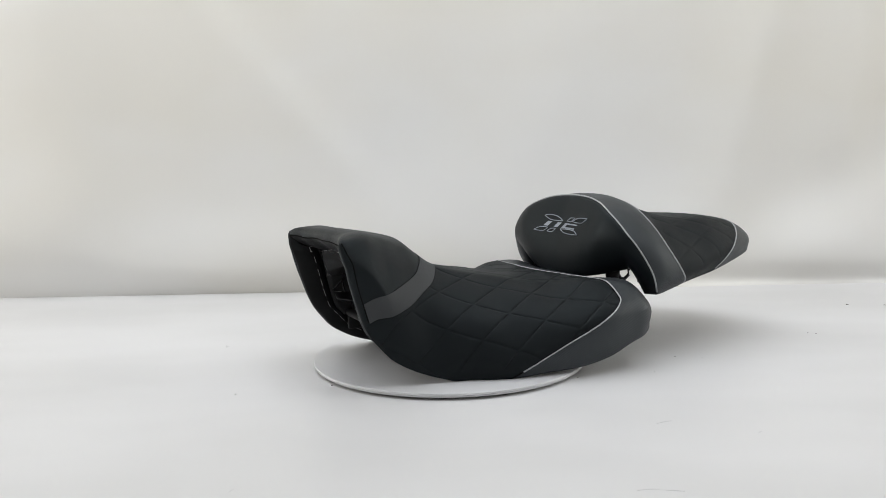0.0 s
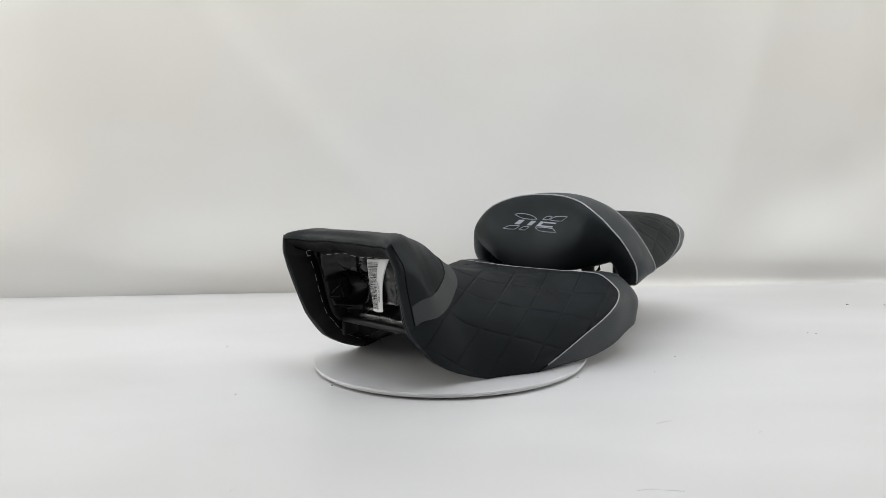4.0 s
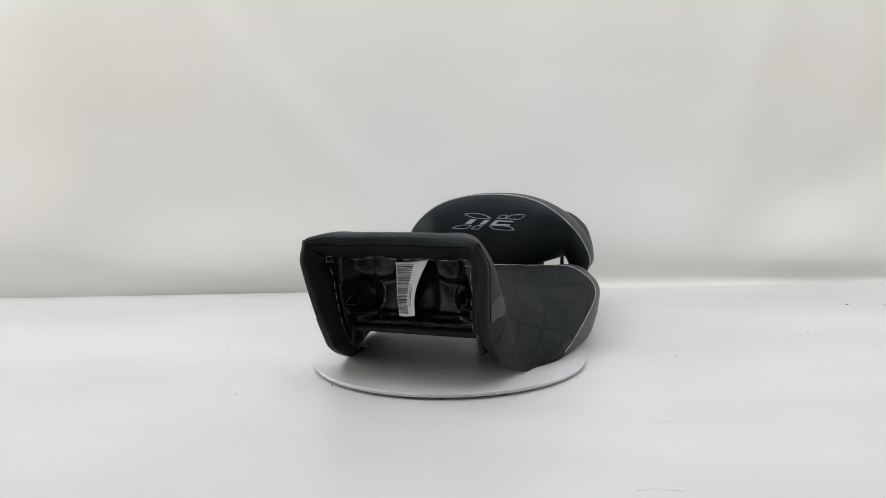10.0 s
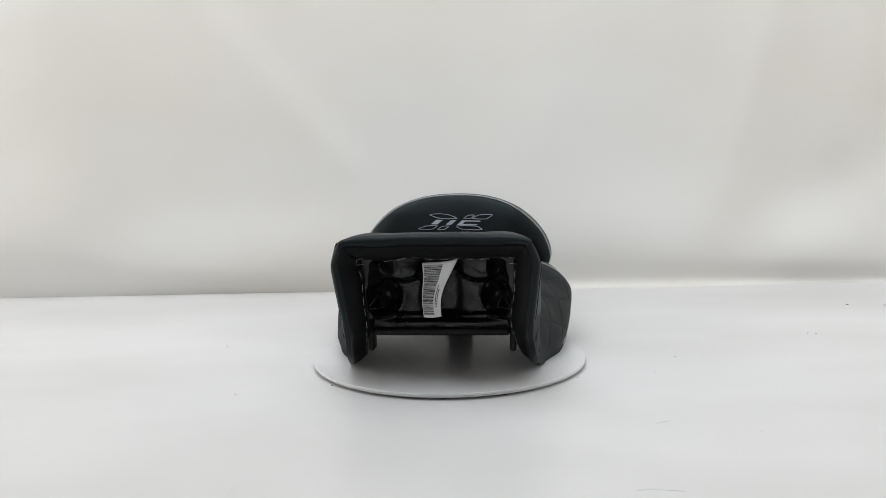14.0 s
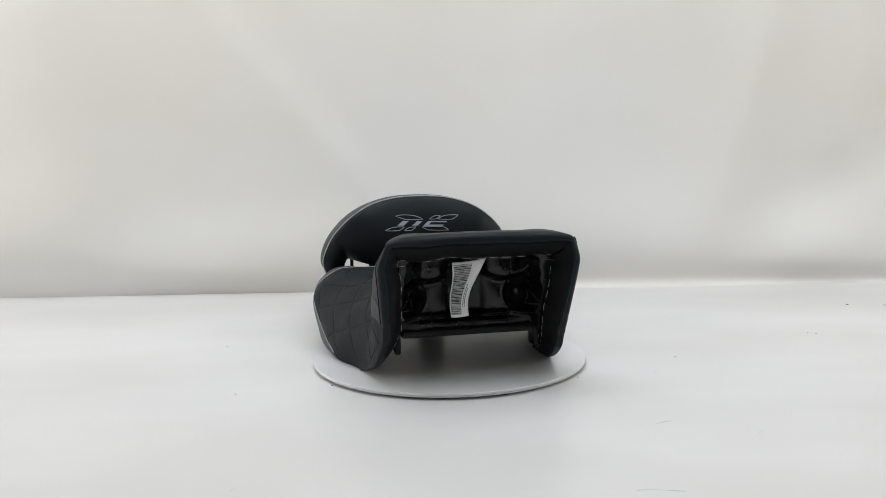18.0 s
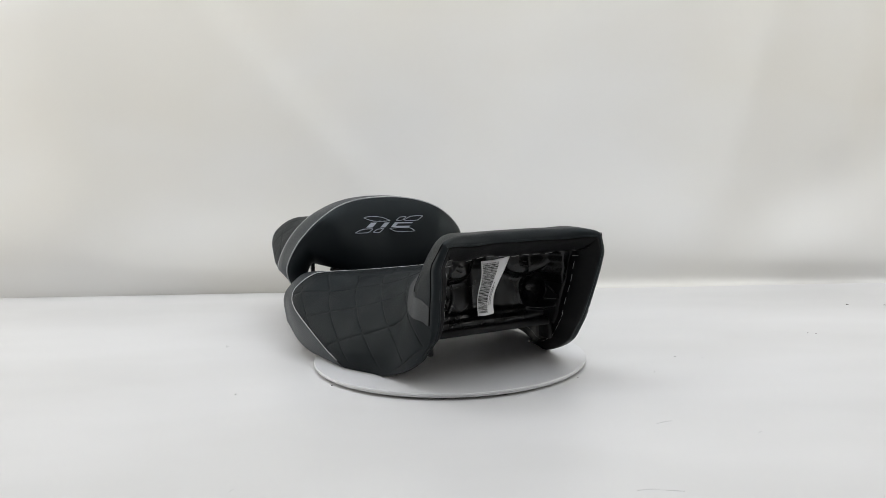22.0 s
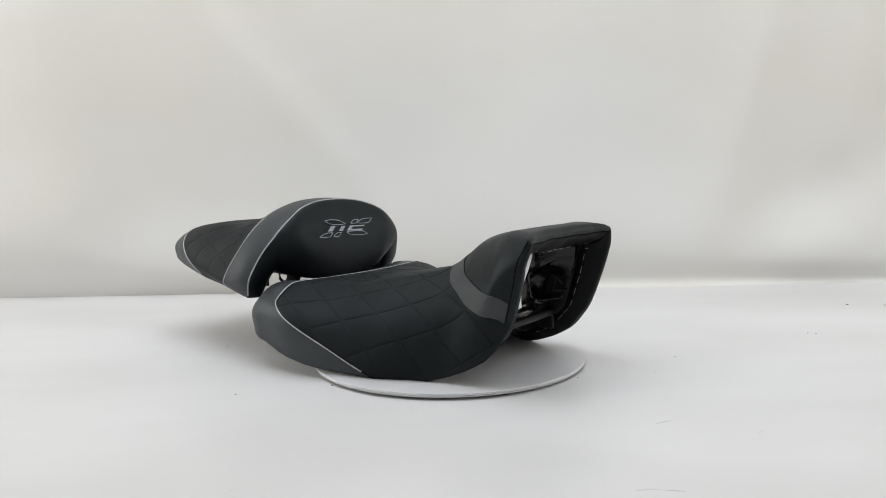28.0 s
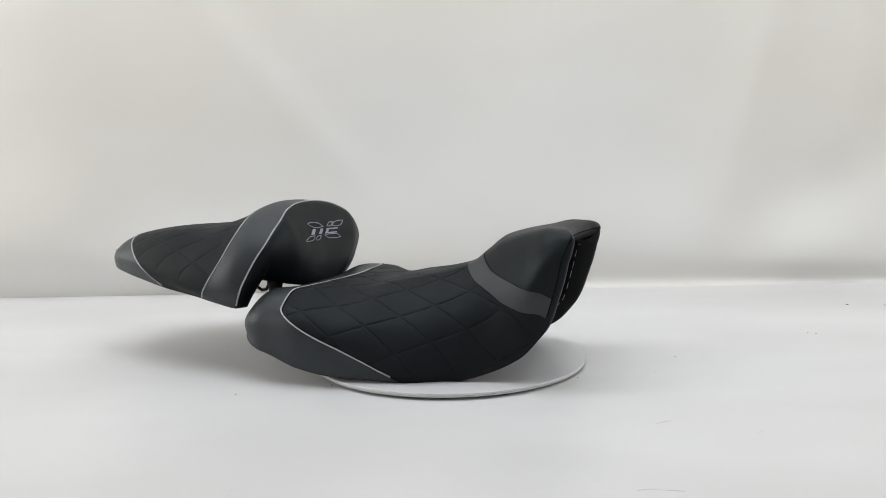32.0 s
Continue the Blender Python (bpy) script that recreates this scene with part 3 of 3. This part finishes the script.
    for sg in (-1, 1):
        t = np.linspace(0, 1, 50)
        f = R_FRONT(sv)
        v = (f + 0.030)[None] + (0.235 - f - 0.030)[None] * t[:, None]
        P = F.at(v, sg * np.broadcast_to(sv, v.shape))
        P[..., 0] -= sg * (0.022 - 0.008 * (sv - 0.62) / 0.365)[None]
        P[..., 2] += 0.002
        shell("skirt_lining", P, DULL, root, 0.002, flip=sg > 0)
    part("base_plate", box_bm(-0.105, -0.108, 0.066, 0.105, 0.20, 0.072, 0.002), DULL, root)
    # stitching on the plastic, a little inside the rim
    inward = (rim[-2] - rim[0]) * np.array([1, 0, 1])
    mids = rim[-2] + 0.0009 * inward / np.linalg.norm(inward, axis=1, keepdims=True)
    length = np.concatenate([[0], np.cumsum(np.linalg.norm(np.diff(mids, axis=0), axis=1))])
    lo, hi = np.interp([-0.965, 0.965], s, length)
    corner = [np.interp(c, s, length) for c in (-0.36, 0.36)]
    k, pos = 0, lo
    while pos < hi:
        e = np.linspace(pos, min(pos + 0.0105, hi), 4)
        if min(abs(pos + 0.005 - c) for c in corner) > 0.017:
            pts = np.stack([np.interp(e, length, mids[:, c]) for c in range(3)], 1)
            pts[:, 1] -= 0.0004
            tube("stitch", pts, 0.00034, THREAD, root, sides=5)
        pos += 0.0175 + 0.002 * math.sin(k * 1.7)
        k += 1
    for c in corner:
        m = V3([np.interp(c, length, mids[:, a]) for a in range(3)])
        sg = 1 if m.x > 0 else -1
        for dz in (-0.003, 0.004):
            p = m + V3((sg * 0.001, -0.0025, dz))
            tube("stitch", [p - V3((sg * 0.005, 0, 0.002)), p + V3((sg * 0.005, 0, -0.003))], 0.00034, THREAD, root, sides=5)
    for sg in (-1, 1):
        for k in range(5):
            v = np.linspace(-0.066 + 0.0175 * k, -0.0555 + 0.0175 * k, 4)
            e = F.at(v, sg * 0.93 + 0 * v)
            e[:, 0] -= sg * (0.0165 + 0.0015)
            e[:, 2] += 0.002
            tube("stitch", e, 0.00034, THREAD, root, sides=5)
    # paper tag
    tag_corner = lambda a, b: np.array([
        -0.0225 + 0.047 * a - 0.0010 * b - 0.0235 * a * (1 - (1 - b) ** 2.2) + 0.0012 * math.sin(7.0 * b),
        -0.132 - 0.002 * a + 0.009 * b - 0.0015 * math.sin(2 * math.pi * b) + 0.004 * max(a - 0.58, 0) ** 2 / 0.18 * (1 - b),
        0.1530 + 0.0045 * a * a - 0.0735 * b - 0.003 * a * b])
    A, B = np.linspace(0, 1, 14), np.linspace(0, 1, 30)
    P = np.array([[tag_corner(a, b) for a in A] for b in B])
    tag = shell("paper_tag", P, PAPER, root, 0.0003, label="white paper tag printed with black bars")
    rng = random.Random(4)
    verts, faces = [], []

    def bar(a0, a1, b0, b1):
        k = len(verts)
        for a, b in ((a0, b0), (a1, b0), (a1, b1), (a0, b1)):
            verts.append(tag_corner(a, b) + np.array([0, -0.0006, 0]))
        faces.append((k, k + 1, k + 2, k + 3))

    b = 0.05
    while b < 0.95:
        w = rng.choice((0.004, 0.006, 0.010, 0.015))
        bar(0.04, 0.60, b, b + w)
        b += w + rng.choice((0.006, 0.008, 0.012))
    piece("barcode", verts, faces, INK, tag, smooth=False)
    verts, faces = [], []
    b = 0.42
    while b < 0.80:
        w = rng.uniform(0.012, 0.03)
        bar(0.68, 0.72, b, b + w)
        if b > 0.5:
            bar(0.76, 0.80, b, b + w)
        b += w + 0.008
    piece("small_print", verts, faces, INK, tag, smooth=False)


# ------------------------------------------------------------------ pillion seat
PILLION = [(0.180, 0.2174, 0.0906, 0.2059, 0.1440, 0.1441, 0.1685, 0.1239),
           (0.220, 0.2284, 0.1084, 0.2056, 0.1615, 0.1309, 0.1655, 0.1063),
           (0.260, 0.2314, 0.1201, 0.2004, 0.1727, 0.1180, 0.1578, 0.0855),
           (0.300, 0.2137, 0.1175, 0.1892, 0.1663, 0.1103, 0.1477, 0.0895),
           (0.340, 0.2001, 0.1108, 0.1875, 0.1603, 0.1149, 0.1404, 0.0965),
           (0.400, 0.1929, 0.1031, 0.1881, 0.1468, 0.1294, 0.1343, 0.1065),
           (0.460, 0.1903, 0.0941, 0.1833, 0.1308, 0.1432, 0.1246, 0.1195),
           (0.520, 0.1820, 0.0804, 0.1721, 0.1087, 0.1487, 0.1054, 0.1307),
           (0.600, 0.1725, 0.0586, 0.1625, 0.0829, 0.1537, 0.0843, 0.1434)]
P_FACE = ease_curve([0.2283, 0.2264, 0.2214, 0.2146, 0.217, 0.2329, 0.2607])
P_BAND = ease_curve([0.2795, 0.2795, 0.2767, 0.2731, 0.2794, 0.3001, 0.3291])
P_TAIL = ease_curve([0.5235, 0.5231, 0.5133, 0.4971, 0.4825, 0.4508, 0.3976])


def face_grid(F, na=60, nb=161):
    """The front face: from the arched piping down to its lower edge, bulging forward."""
    s = np.linspace(-1, 1, nb)
    top = F.at(P_FACE(s), s)
    a = np.clip(np.abs(s) / 0.72, 0, 1)
    q = np.clip((np.abs(s) - 0.72) / 0.28, 0, 1)
    low = np.stack([np.sign(s) * (0.125 * a + 0.0115 * np.sqrt(q)), 0.206 + 0.034 * a ** 3 + 0.016 * q, 0.101 + 0.021 * a ** 2 - 0.0375 * q], 1)
    t = np.linspace(0, 1, na)[:, None, None]
    P = top[None] * (1 - t) + low[None] * t
    amp = 0.0185 * (1 - np.abs(s) ** 3) * (1 - 0.32 * np.exp(-(s / 0.38) ** 2)) + 0.002
    P[..., 1] -= amp[None] * np.sin(math.pi * np.linspace(0, 1, na))[:, None] ** 0.6
    return P


def on_face(P, u, z, lift=0.0007):
    flat = P.reshape(-1, 3)
    d = (flat[:, 0] - u) ** 2 + (flat[:, 2] - z) ** 2
    k = np.argsort(d)[:8]
    w = 1 / (d[k] + 1e-8)
    return (u, float((flat[k, 1] * w).sum() / w.sum()) - lift, z)


def emblem_point(x, y):
    """Emblem drawing units to the face's own u and z."""
    return -0.064 + (x - 35) * 0.000352, 0.1718 - 0.0003 * (y - 148) - 0.0000147 * (x - 35)


LEAVES = [[(92, 65), (130, 58), (190, 63), (230, 82), (140, 83)],
          [(262, 80), (285, 62), (318, 60), (295, 79)],
          [(303, 79), (340, 58), (408, 54), (375, 79)],
          [(35, 148), (75, 130), (132, 127), (105, 147)],
          [(130, 147), (155, 130), (190, 127), (165, 147)],
          [(223, 126), (330, 124), (355, 141), (250, 142)]]
BARS = [[(98, 119), (126, 92), (158, 92), (130, 119)],
        [(172, 119), (199, 92), (226, 92), (199, 119)],
        [(228, 119), (254, 91), (276, 91), (250, 119)],
        [(276, 91), (350, 90), (343, 97), (270, 98)],
        [(256, 112), (332, 111), (326, 118), (250, 119)]]


P_QUILT = ((-11.54, 38.711, 0.546, 0.942), (-11.442, -25.897, 4.206, 7.085))


def pillion_seat():
    root = tagged(new("pillion_seat"), "black quilted motorcycle pillion seat with embroidered front face", "motorcycle seat")
    F = Form(PILLION, 0.18, 0.556, 0.50, 0.1213, 0.3, 0.22)
    v, s = F.patch(P_FACE, P_BAND, 24, 181)
    skin("band", F.at(v, s), GREY, root, label="dark grey vinyl band over the seat")
    v, s = F.patch(P_BAND, P_TAIL, 150, 261)
    edge = np.clip(np.minimum(np.linspace(0, 1, 150), np.linspace(1, 0, 150)) / 0.03, 0, 1)[:, None]
    low = np.clip((0.88 - np.abs(s)) / 0.06, 0, 1)
    P = F.at(v, s)
    skin("quilted_cover", P, QUILT, root, label="black diamond-quilted vinyl cover",
         out=quilt_relief(P, *P_QUILT, deep=0.0011, puff=0.00035) * edge * low)
    quilt_threads("quilt_stitching", P[6:-6, 25:-25], P_QUILT, root)
    v, s = F.patch(P_TAIL, lambda s: F.end + 0 * s, 60, 161, ease=1.8)
    skin("tail_panel", F.at(v, s), CARBON, root, label="dark grey carbon-look vinyl tail panel")
    s = np.linspace(-0.98, 0.98, 160)
    for fn in (P_FACE, P_BAND, P_TAIL):
        tube("piping", F.at(fn(s), s), 0.0012, PIPE, root, "thin silver-grey piping")
    P = face_grid(F)
    face = shell("front_face", P, VINYL, root, 0.003, label="smooth black vinyl face with grey embroidery")
    for leaf in LEAVES:
        pts = []
        for (x0, y0), (x1, y1) in zip(leaf, leaf[1:] + leaf[:1]):
            for t in np.linspace(0, 1, 8, endpoint=False):
                bow = 0.028 * math.sin(math.pi * t)
                pts.append(on_face(P, *emblem_point(x0 + (x1 - x0) * t + bow * (y1 - y0), y0 + (y1 - y0) * t - bow * (x1 - x0))))
        tube("embroidered_leaf", pts, 0.00062, GREY_THREAD, face, closed=True, sides=5)
    for b in BARS:
        n, verts, faces = 5, [], []
        for i in range(n):
            for j in range(n):
                a, c = i / (n - 1), j / (n - 1)
                x = (1 - c) * ((1 - a) * b[0][0] + a * b[1][0]) + c * ((1 - a) * b[3][0] + a * b[2][0])
                y = (1 - c) * ((1 - a) * b[0][1] + a * b[1][1]) + c * ((1 - a) * b[3][1] + a * b[2][1])
                verts.append(on_face(P, *emblem_point(x, y), lift=0.0008))
        for i in range(n - 1):
            for j in range(n - 1):
                faces.append((i * n + j, i * n + j + 1, (i + 1) * n + j + 1, (i + 1) * n + j))
        piece("embroidered_bar", verts, faces, GREY_THREAD, face, smooth=False)
    # underside pan
    vv = np.linspace(0.222, 0.545, 40)
    rows = []
    for v in vv:
        e = F.at(v, 1.0)
        w = np.linspace(-1, 1, 31)
        half = min(e[0] * 0.97, 0.100 + max(v - 0.34, 0) * 0.6)
        rise = 0.030 - 0.020 * min(max((v - 0.28) / 0.2, 0), 1)
        z0 = max(e[2], 0.092) if v > 0.262 else 0.092
        rows.append(np.stack([half * w, v + 0 * w, z0 + 0.026 + 0.012 * min(max((0.36 - v) / 0.06, 0), 1) - 0.4 * rise + rise * (1 - np.abs(w) ** 6) * 0.5], 1))
    shell("base_pan", np.array(rows), PLASTIC, root, 0.003, label="black plastic seat pan")
    for sg in (-1, 1):
        loop = [(sg * 0.080, 0.272, 0.134), (sg * 0.080, 0.277, 0.113), (sg * 0.080, 0.276, 0.104), (sg * 0.080, 0.268, 0.099), (sg * 0.080, 0.260, 0.101), (sg * 0.080, 0.256, 0.108), (sg * 0.080, 0.254, 0.134)]
        tube("latch_hook", loop, 0.0026, STEEL, root, "black steel wire hook")
        part("damper", cyl_bm((sg * 0.078, 0.246, 0.092), (sg * 0.078, 0.246, 0.122), 0.009, 20, 0.012, 0.002), RUBBER, root, "black rubber damper", smooth=True)
        part("bracket", box_bm(sg * 0.117 - 0.0028, 0.262, 0.098, sg * 0.117 + 0.0028, 0.270, 0.140, 0.001), STEEL, root)
    return root


def support_block():
    root = part("support_block", box_bm(-0.012, 0.165, 0.0, 0.030, 0.195, 0.068, 0.004), RUBBER, None)
    return tagged(root, "matt black support block standing on the turntable under the seat", "support")


TURNTABLE = turntable()
RIDER_SEAT = rider_seat()
PILLION_SEAT = pillion_seat()
SUPPORT = support_block()


# ------------------------------------------------------------------ what moves
TURN = [(0, -60.3), (4, -43.7), (8, -27.0), (12, -10.5), (16, 6.2), (20, 22.7), (24, 39.5), (28, 56.2), (32, 72.6)]


def motions():
    walk(TURNTABLE, [(t, pose(0, 0, 0, 0, 0, a)) for t, a in TURN])
    for ob, shift, twist in ((RIDER_SEAT, 0.0038, 0.324), (PILLION_SEAT, 0.0042, 1.168), (SUPPORT, 0.0, 0.0)):
        walk(ob, [(t, pose(0, 0, 0, 0, 0, a - 2.75) @ pose(-0.0045 + shift, 0, DISC_TOP, 0, 0, twist)) for t, a in TURN])


motions()
